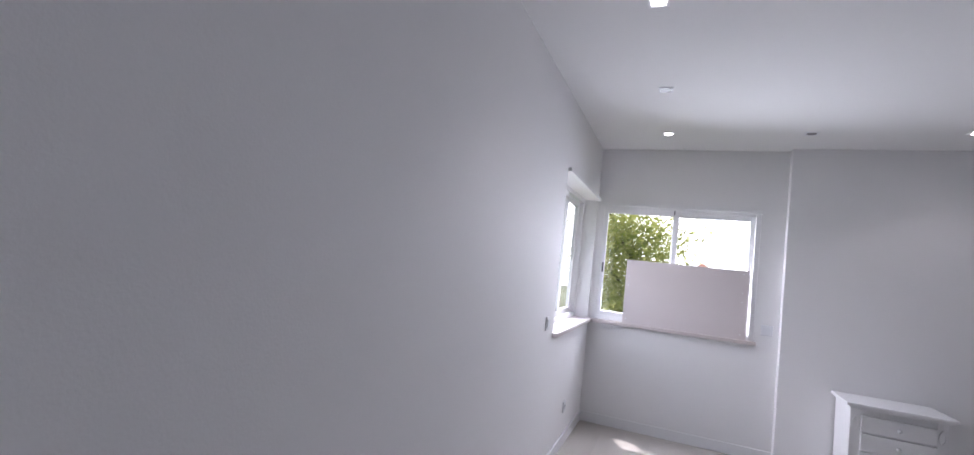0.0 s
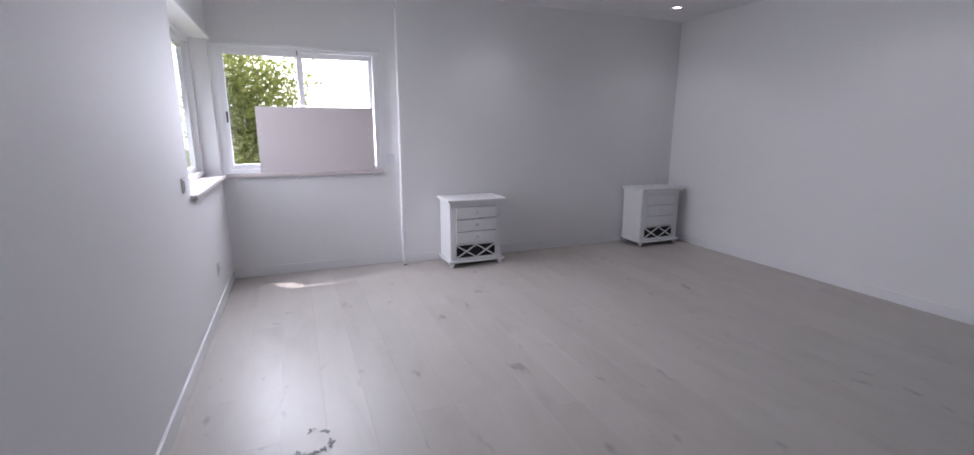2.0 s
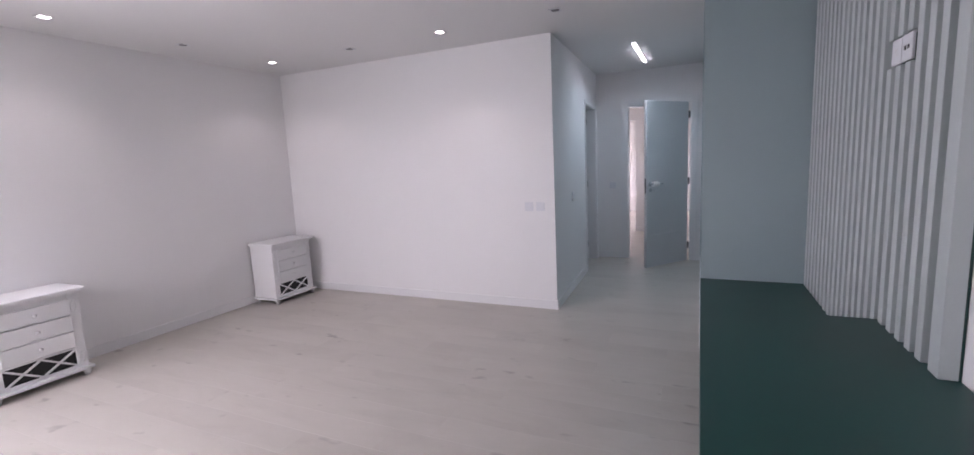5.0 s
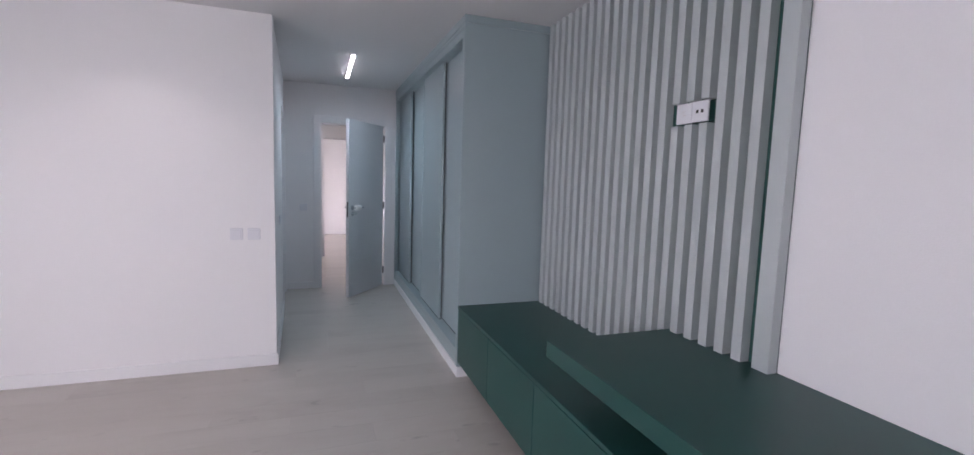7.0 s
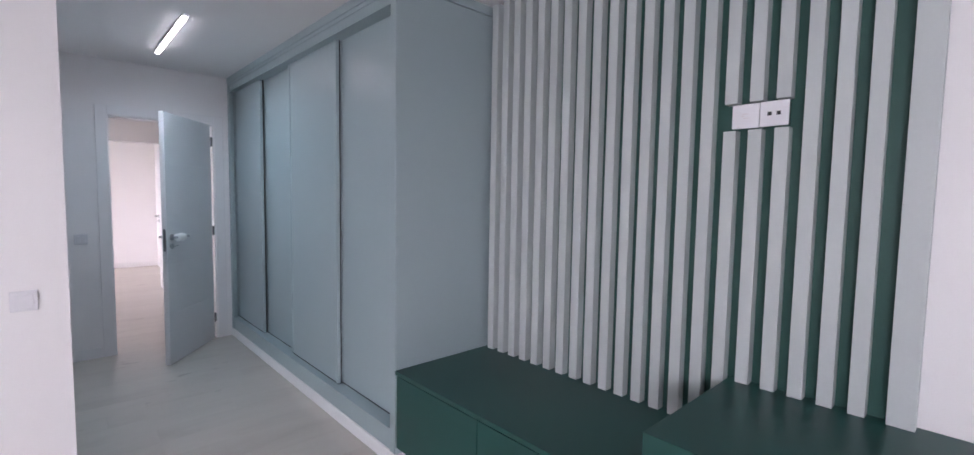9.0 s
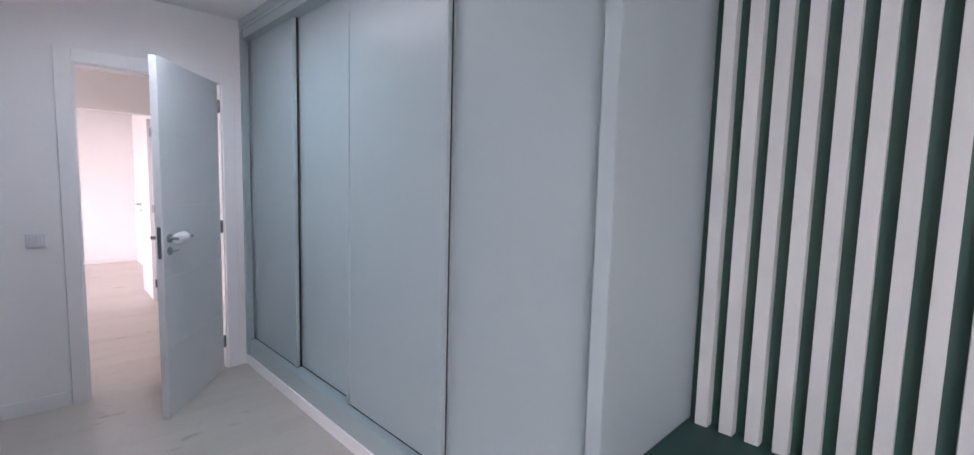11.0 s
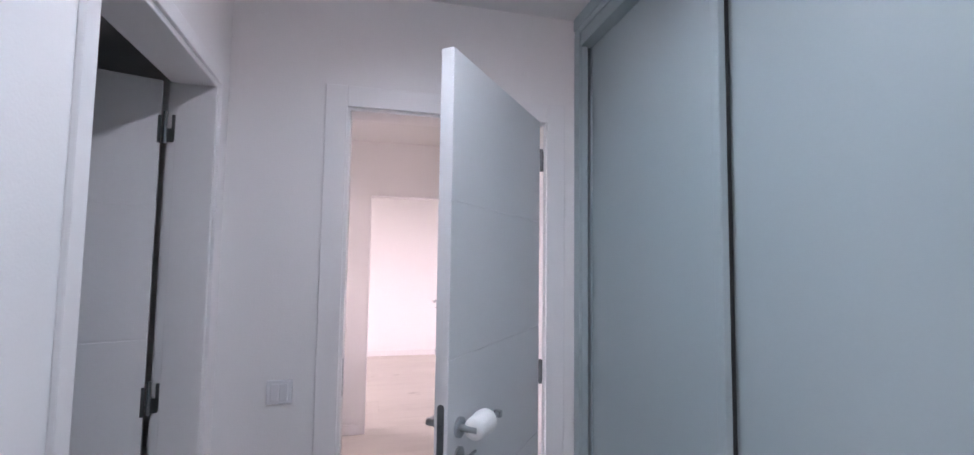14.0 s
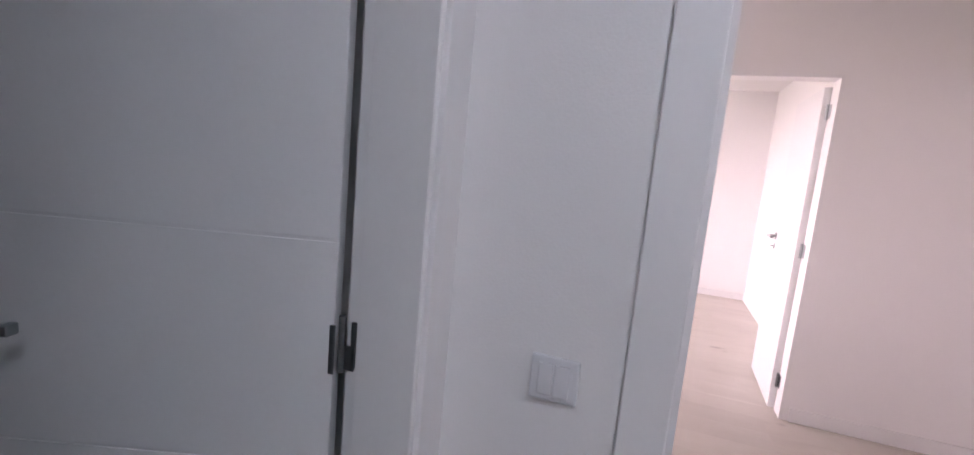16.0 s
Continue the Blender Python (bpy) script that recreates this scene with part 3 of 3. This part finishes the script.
# ---- ceiling lights ----
def downlight(x, y, lit):
    th = thing("downlight", Matrix.Translation((x, y, H)), "small square recessed ceiling spotlight, " + ("lit" if lit else "switched off"), "ceiling light", "recessed spotlights")
    bm = bmesh.new()
    for a in range(4):
        m = Matrix.Rotation(radians(90 * a), 4, "Z")
        add_box(bm, -0.042, 0.042, 0.031, 0.042, -0.005, 0.0, 0.001, m)
    part("bezel", bm, PVC if lit else PLASTIC, th, "square bezel")
    bm = bmesh.new()
    bmesh.ops.create_cone(bm, cap_ends=True, segments=28, radius1=0.031, radius2=0.031, depth=0.003, matrix=Matrix.Translation((0, 0, -0.0025)))
    part("lamp_lens", bm, LED2 if lit else LAMPOFF, th, "glowing lens" if lit else "dark lens")
    if lit:
        sp = new("spot_lamp", bpy.data.lights.new("spot_lamp", "SPOT"))
        sp.data.energy, sp.data.spot_size, sp.data.spot_blend, sp.data.shadow_soft_size = SPOT_W, radians(110), 0.6, 0.03
        sp.data.color = (1.0, 0.95, 0.92)
        sp.location = (x, y, H - 0.012)


SPOT_W = 6.0
for x, y, lit in ((0.15, 5.76, 1), (1.10, 5.76, 0), (1.99, 5.75, 1), (2.90, 5.74, 0), (3.78, 5.71, 1), (3.79, 4.75, 0), (3.77, 3.79, 1), (3.74, 2.80, 0), (0.15, 4.83, 0), (0.14, 3.85, 1)):
    downlight(x, y, lit)

th = thing("linear_light", Matrix.Translation((5.66, 2.42, H)), "slim white LED batten glowing on the hall ceiling", "ceiling light")
part("housing", box(-0.53, 0.53, -0.020, 0.020, -0.012, 0.0, 0.002), PVC, th)
part("diffuser", box(-0.515, 0.515, -0.014, 0.014, -0.019, -0.012, 0.003), LED, th, "glowing diffuser")
area_lamp("hall_led", (5.66, 2.42, H - 0.024), (5.66, 2.42, 0), 1.0, 0.03, 4.2, (0.6, 0.89, 1.0))


# ---- the fitted wardrobe ----
WX0, WX1, WY = 3.756, END - 0.002, 1.792
wd = thing("wardrobe", label="tall fitted wardrobe with four pale blue-grey sliding doors", category="wardrobe")
part("side_panel", box(WX0, WX0 + 0.03, SOUTH, WY, 0.0, 2.425, 0.002), WARD, wd, "plain pale end panel")
part("side_panel", box(WX1 - 0.016, WX1, SOUTH, WY, 0.0, 2.425, 0.002), WARD, wd)
part("back_panel", box(WX0 + 0.03, WX1 - 0.03, SOUTH + 0.002, SOUTH + 0.02, 0.0, 2.425), WARD, wd)
part("front_stile", box(WX0, WX0 + 0.05, WY, WY + 0.008, 0.073, 2.399, 0.002), WARD, wd, "narrow front stile")
part("front_stile", box(WX1 - 0.05, WX1, WY, WY + 0.008, 0.073, 2.399, 0.002), WARD, wd, "narrow front stile")
part("front_stile", box(WX1 - 0.05, WX1 - 0.017, WY - 0.03, WY - 0.001, 0.186, 2.344, 0.002), WARD, wd, "narrow front stile")
part("top_rail", box(WX0 + 0.03, WX1 - 0.03, WY - 0.13, WY, 2.345, 2.425, 0.002), WARD, wd, "top rail over the doors")
part("base_rail", box(WX0 + 0.03, WX1 - 0.03, WY - 0.13, WY, 0.072, 0.185, 0.002), WARD, wd, "base rail under the doors")
bm = box(WX0 - 0.012, WX1, WY - 0.02, WY + 0.012, 2.425, H, 0.003)
add_box(bm, WX0 - 0.012, WX0 + 0.02, SOUTH, WY - 0.02, 2.425, H, 0.003)
add_box(bm, WX0 - 0.006, WX1, WY, WY + 0.006, 2.40, 2.425, 0.002)
part("cornice", bm, WARD, wd, "stepped cornice under the ceiling")
bm = box(WX0 - 0.010, WX1, WY - 0.004, WY + 0.010, 0.0, 0.072, 0.003)
add_box(bm, WX0 - 0.010, WX0, SOUTH, WY - 0.004, 0.0, 0.072, 0.002)
part("plinth", bm, TRIM, wd, "white plinth")
DOORS = ((3.787, 4.56, 1), (4.53, 5.33, 0), (5.29, 6.02, 1), (5.975, 6.735, 0))
for a, b, behind in DOORS:
    y = WY - 0.068 - 0.034 * behind
    bm = bmesh.new()
    add_box(bm, a + 0.03, b - 0.03, y, y + 0.018, 0.192, 2.36, 0.0015)
    dr = part("sliding_door", bm, WARD, wd, "pale blue-grey lacquered sliding door")
    bm = bmesh.new()
    add_box(bm, a, a + 0.030, y - 0.003, y + 0.023, 0.190, 2.362, 0.004)
    add_box(bm, b - 0.030, b, y - 0.003, y + 0.023, 0.190, 2.362, 0.004)
    part("edge_profile", bm, WARD, dr, "slim vertical grip profile")
    # shade of the gap below the door, as a solid black strip
    part("bottom_gap_shade", box(a + 0.004, b - 0.004, y + 0.001, y + 0.019, 0.1852, 0.1895), BLACK, dr, "black strip painting the shade in the gap under the door")
    if not behind:
        # dark line where the doors overlap: gap shade drawn as a black strip
        part("edge_gap_shade", box(a - 0.003, a, y - (0.008 if a > 5.5 else 0.003), y + 0.002, 0.190, 2.345), BLACK, dr, "black strip painting the shade between overlapping doors")


# ---- the television bench ----
BX0 = 0.62
bn = thing("tv_bench", label="long low dark green wall-mounted bench with a raised top shelf", category="bench")
bm = box(BX0, WX0 - 0.012, SOUTH + 0.001, 1.782, 0.115, 0.495)
part("bench_body", bm, GREEN, bn)
part("bench_top", box(BX0, WX0 - 0.002, SOUTH + 0.002, 1.802, 0.497, 0.517, 0.0015), GREEN, bn, "dark green bench top")
for i in range(6):
    a = WX0 - 0.016 - i * 0.617
    part("drawer_front", box(max(a - 0.613, BX0), a, 1.782, 1.800, 0.117, 0.491, 0.0015), GREEN, bn, "plain dark green drawer front")
part("raised_shelf", box(BX0, 2.395, SOUTH + 0.002, 1.805, 0.662, 0.733, 0.002), GREEN, bn, "thick dark green raised shelf")
part("shelf_back", box(BX0, 2.35, SOUTH + 0.002, SOUTH + 0.07, 0.517, 0.662), GREEN, bn)
part("shelf_support", box(BX0, BX0 + 0.03, SOUTH + 0.07, 1.70, 0.517, 0.662, 0.001), GREEN, bn)
part("shelf_support", box(1.6, 1.63, SOUTH + 0.07, 1.35, 0.517, 0.662, 0.001), GREEN, bn)

# ---- the slatted wall panel ----
sp_ = thing("slat_panel", label="slatted wall panel of pale vertical battens on dark green backing", category="wall panel")
part("backing_board", box(1.864, WX0 - 0.001, SOUTH + 0.001, SOUTH + 0.009, 0.518, H - 0.001), BACK, sp_, "dark green backing board")
SY0, SY1, SW, SP = SOUTH + 0.0092, SOUTH + 0.054, 0.0445, 0.0849
for i in range(21):
    e = 3.721 - SP * i
    lo = 0.7335 if e - SW < 2.395 else 0.518
    spans = [(lo, 1.664), (1.763, H - 0.002)] if i in (15, 16, 17) else [(lo, H - 0.002)]
    for a, b in spans:
        part("slat", box(e - SW, e, SY0, SY1, a, b, 0.0015), SLAT, sp_, "pale grey vertical batten")
part("slat", box(1.860, 1.928, SY0, SY1, 0.7335, H - 0.002, 0.0015), SLAT, sp_, "wide pale end batten")
part("socket_box", box(2.242, 2.414, SOUTH + 0.009, SY1 - 0.0125, 1.676, 1.752, 0.001), BACK, sp_, "dark mounting box behind the outlets")
plate("wall_socket", facing(2.3745, SY1 - 0.012, 1.7135, 180), "white blank plate with a faint mark, set among the battens", "socket", kindof="blank")
plate("wall_socket", facing(2.282, SY1 - 0.012, 1.7145, 180), "white two-port data outlet set among the battens", "socket", kindof="data")


# ---- nightstands ----
def nightstand(m, label, tilt=0.0):
    """Front towards -y, base centred on x, back at y=0."""
    n = thing("nightstand", m, label, "nightstand", "matching nightstands")
    W, D, Ht = 0.52, 0.315, 0.652
    part("top_board", box(-0.292, 0.292, -D - 0.05, 0.0, Ht - 0.022, Ht, 0.006), STAND, n, "overhanging white top")
    part("top_moulding", box(-0.272, 0.272, -D - 0.025, -0.004, Ht - 0.036, Ht - 0.022, 0.004), STAND, n)
    part("body", box(-W / 2, W / 2, -D + 0.016, -0.005, 0.065, Ht - 0.036, 0.001), STAND, n)
    for sx in (-1, 1):
        part("front_post", box(min(sx * W / 2, sx * (W / 2 - 0.062)), max(sx * W / 2, sx * (W / 2 - 0.062)), -D - 0.004, -D + 0.016, 0.065, Ht - 0.036, 0.003), STAND, n)
    part("front_rail", box(-W / 2 + 0.062, W / 2 - 0.062, -D, -D + 0.016, 0.575, Ht - 0.036, 0.002), STAND, n)
    for z0, z1 in ((0.227, 0.339), (0.346, 0.458), (0.465, 0.574)):
        dr = part("drawer", box(-W / 2 + 0.060, W / 2 - 0.060, -D - 0.017, -D + 0.002, z0, z1, 0.005), STAND, n, "white drawer front")
        part("knob", lathe([(0.004, 0), (0.006, 0.008), (0.012, 0.014), (0.013, 0.02), (0.008, 0.026), (0.001, 0.028)], 14), STAND, dr, "round white knob", Matrix.Translation((0, -D - 0.017, (z0 + z1) / 2)) @ pose(0, 0, 0, 90))
    # shaded hollow behind the lattice, painted as a black sheet
    part("niche_shade", box(-W / 2 + 0.063, W / 2 - 0.063, -D + 0.010, -D + 0.0158, 0.070, 0.215), BLACK, n, "black sheet painting the shaded inside behind the lattice")
    part("front_rail", box(-W / 2 + 0.062, W / 2 - 0.062, -D - 0.002, -D + 0.010, 0.207, 0.222, 0.001), STAND, n)
    bm = bmesh.new()
    z0, z1, x0 = 0.086, 0.207, -W / 2 + 0.062
    step = (W - 0.124) / 2
    for k in range(2):
        a, b = x0 + k * step, x0 + (k + 1) * step
        for p, q in (((a, z0), (b, z1)), ((a, z1), (b, z0))):
            L = math.hypot(q[0] - p[0], q[1] - p[1])
            m2 = Matrix.Translation(((p[0] + q[0]) / 2, -D - 0.001, (p[1] + q[1]) / 2)) @ Matrix.Rotation(-math.atan2(q[1] - p[1], q[0] - p[0]), 4, "Y")
            add_box(bm, -L / 2, L / 2, -0.004, 0.004 + 0.001 * (p[1] > q[1]), -0.0065, 0.0065, 0.0, m2)
    add_box(bm, x0, -x0, -D - 0.004, -D + 0.006, 0.066, 0.088)
    part("lattice", bm, STAND, n, "white crossed lattice rail")
    # small lozenge ornaments on the stiles
    for sx in (-1, 1):
        for zc in (0.135, 0.52):
            bm = bmesh.new()
            cx = sx * (W / 2 - 0.033)
            pts = [(0, 0.042), (0.016, 0.018), (0.016, -0.018), (0, -0.042), (-0.016, -0.018), (-0.016, 0.018)]
            for p, q in zip(pts, pts[1:] + pts[:1]):
                L = math.hypot(q[0] - p[0], q[1] - p[1])
                m2 = Matrix.Translation((cx + (p[0] + q[0]) / 2, -D - 0.006, zc + (p[1] + q[1]) / 2)) @ Matrix.Rotation(-math.atan2(q[1] - p[1], q[0] - p[0]), 4, "Y")
                add_box(bm, -L / 2 - 0.002, L / 2 + 0.002, -0.004, 0.003, -0.0035, 0.0035, 0.0, m2)
            part("ornament", bm, STAND, n, "raised lozenge ornament")
    part("base_board", box(-0.285, 0.285, -D - 0.038, -0.002, 0.045, 0.066, 0.006), STAND, n, "flared white base board")
    foot = [(0.015, 0.0), (0.020, 0.005), (0.016, 0.011), (0.025, 0.022), (0.025, 0.03), (0.017, 0.038), (0.024, 0.046)]
    for x in (-0.245, 0.245):
        for y in (-D - 0.0, -0.04):
            part("foot", lathe(foot, 16), STAND, n, "turned bun foot", Matrix.Translation((x, y, 0)))
    return n


nightstand(Matrix.Translation((1.705, 6.191, 0)), "white painted three-drawer nightstand against the bedroom wall")
nightstand(Matrix.Translation((3.915, 6.191, 0)), "white painted three-drawer nightstand in the bedroom corner")


# ---- small marks on the floor ----
rnd = random.Random(12)
PLASTER = material("plaster_crumbs", (0.30, 0.31, 0.30), 0.9, bump=0.4, scale=80, vary=0.1)
bm = bmesh.new()
for i in range(46):
    a = rnd.uniform(-2.6, 1.9)
    r = 0.075 + rnd.gauss(0, 0.008)
    c = Matrix.Translation((0.13 + r * math.cos(a), 3.68 + r * math.sin(a) * 1.1, 0.0012)) @ Matrix.Rotation(rnd.uniform(0, 3), 4, "Z") @ Matrix.Diagonal((rnd.uniform(.004, .016), rnd.uniform(.003, .008), 0.0022, 1))
    bmesh.ops.create_icosphere(bm, subdivisions=1, radius=1.0, matrix=c)
tagged(mesh_object("plaster_crumbs", bm, PLASTER), "dried grey plaster crumbs in a curved smear on the floor", "debris", kind="stuff")
# small dark bit of debris at the wall corner, built as a screw
th = thing("rubber_stop", Matrix.Translation((1.06, 6.13, 0)), "tiny dark fallen screw by the wall corner", "screw")
part("screw_head", rod((0, 0, 0), (0, 0, 0.006), 0.010, 0.008, 10), BLACK, th)
part("screw_shaft", rod((0.008, 0, 0.004), (0.03, -0.01, 0.003), 0.003, 0.002, 8), BLACK, th)

# ---- outside ----
tagged(mesh_object("ground", box(-400, 400, -400, 400, -3.4, -3.2), GRASS), kind="structure")


def tree(m, height, crown_r, seed, label):
    rnd = random.Random(seed)
    t = thing("tree", m, label, "tree")
    bm = bmesh.new()
    top = Vector((rnd.uniform(-.3, .3), rnd.uniform(-.3, .3), height * 0.66))
    add_rod(bm, (0, 0, 0), top * 0.5, 0.16, 0.12, 10)
    add_rod(bm, top * 0.5, top, 0.12, 0.06, 10)
    tips = []
    for i in range(20):
        a = rnd.uniform(0, 6.28)
        s = Vector(top) * rnd.uniform(0.45, 1.0)
        e = s + Vector((math.cos(a), math.sin(a), rnd.uniform(0.2, 1.0))) * crown_r * rnd.uniform(0.5, 0.9)
        add_rod(bm, s, e, 0.045, 0.012, 6)
        tips.append((s, e))
    part("trunk", bm, BARK, t, "tapered brown trunk with limbs")
    vs, fs = [], []
    clumps = [Vector(s).lerp(e, rnd.uniform(0.5, 1.15)) + Vector((rnd.gauss(0, .25), rnd.gauss(0, .25), rnd.gauss(0, .25))) * (crown_r * .5) for s, e in tips for _ in range(8)]
    for c in clumps:
        for _ in range(150):
            p = c + Vector((rnd.gauss(0, 1), rnd.gauss(0, 1), rnd.gauss(0, 0.8))) * 0.26
            q = Euler((rnd.uniform(-.9, .9), rnd.uniform(-.9, .9), rnd.uniform(0, 6.3))).to_matrix()
            L, W = rnd.uniform(0.035, 0.065), rnd.uniform(0.016, 0.026)
            k = len(vs)
            for v in ((-L, 0, 0), (0, -W, 0.006), (L, 0, -0.01), (0, W, 0.006)):
                vs.append(p + q @ Vector(v))
            fs.append((k, k + 1, k + 2, k + 3))
    me = bpy.data.meshes.new("crown")
    me.from_pydata([tuple(v) for v in vs], [], fs)
    me.materials.append(LEAF)
    c = new("crown", me)
    c.parent = t
    tagged(c, "loose yellow-green foliage", kind="stuff")
    return t


tree(Matrix.Translation((-0.32, 10.4, -3.2)), 7.6, 0.98, 3, "leafy yellow-green tree outside the window")

hs = thing("house", Matrix.Translation((3.0, 62, -3.2)), "distant pale house with a pointed tiled roof", "house", "distant houses")
part("house_wall", box(-3, 3, -3, 3, 0, 4.6), RENDERWALL, hs)
bm = bmesh.new()
bmesh.ops.create_cone(bm, cap_ends=True, segments=4, radius1=4.7, radius2=0.05, depth=2.1, matrix=Matrix.Translation((0, 0, 5.65)) @ pose(0, 0, 0, 0, 0, 45))
part("roof", bm, ROOF, hs, "pointed tiled roof")
copy_thing(hs, Matrix.Translation((9.3, 62, -3.1)))

SKYCARD = material("hazy_sky", (1, 1, 1), 1.0, glow=((1.0, 0.95, 0.98), 5.0))
bm = box(-160, 160, 120, 120.5, -5, 110)
add_box(bm, -120.5, -120, -60, 120, -5, 110)
tagged(mesh_object("backdrop", bm, SKYCARD), kind="structure")


# ---- floor planks, last ----
PL, PWD = 1.29, 0.193
plank_meshes = {}


def plank(x0, x1, y0, y1):
    w, d = round(x1 - x0, 3), round(y1 - y0, 3)
    if w < 0.01 or d < 0.01:
        return
    key = (w, d)
    if key not in plank_meshes:
        bm = box(0, w - 0.0003, 0, d - 0.0003, -0.009, 0.0)
        top = [e for e in bm.edges if all(v.co.z > -0.001 for v in e.verts)]
        bmesh.ops.bevel(bm, geom=top, offset=0.0004, segments=1, affect="EDGES")
        me = bpy.data.meshes.new("plank")
        bm.to_mesh(me)
        bm.free()
        me.materials.append(PLANK)
        plank_meshes[key] = me
    ob = new("plank", plank_meshes[key])
    ob.location = (x0, y0, 0)
    ob.parent = floor


def lay(x0, x1, y0, y1, rnd):
    r = math.floor(x0 / PWD)
    while r * PWD < x1:
        a, b = max(r * PWD, x0), min((r + 1) * PWD, x1)
        y = y0 - rnd.choice((0.0, 0.33, 0.66, 0.15, 0.5)) * PL
        while y < y1:
            plank(a, b, max(y, y0), min(y + PL, y1))
            y += PL
        r += 1


rnd = random.Random(4)
lay(WEST, 4.32, SOUTH, NORTH_WIN, rnd)
lay(4.32, 9.24, 0.92, 3.15, rnd)
lay(6.885, 9.24, 3.15, 4.0, rnd)
lay(9.24, 12.3, 1.655, 5.3, rnd)
lay(4.44, 6.755, 3.15, 5.2, rnd)
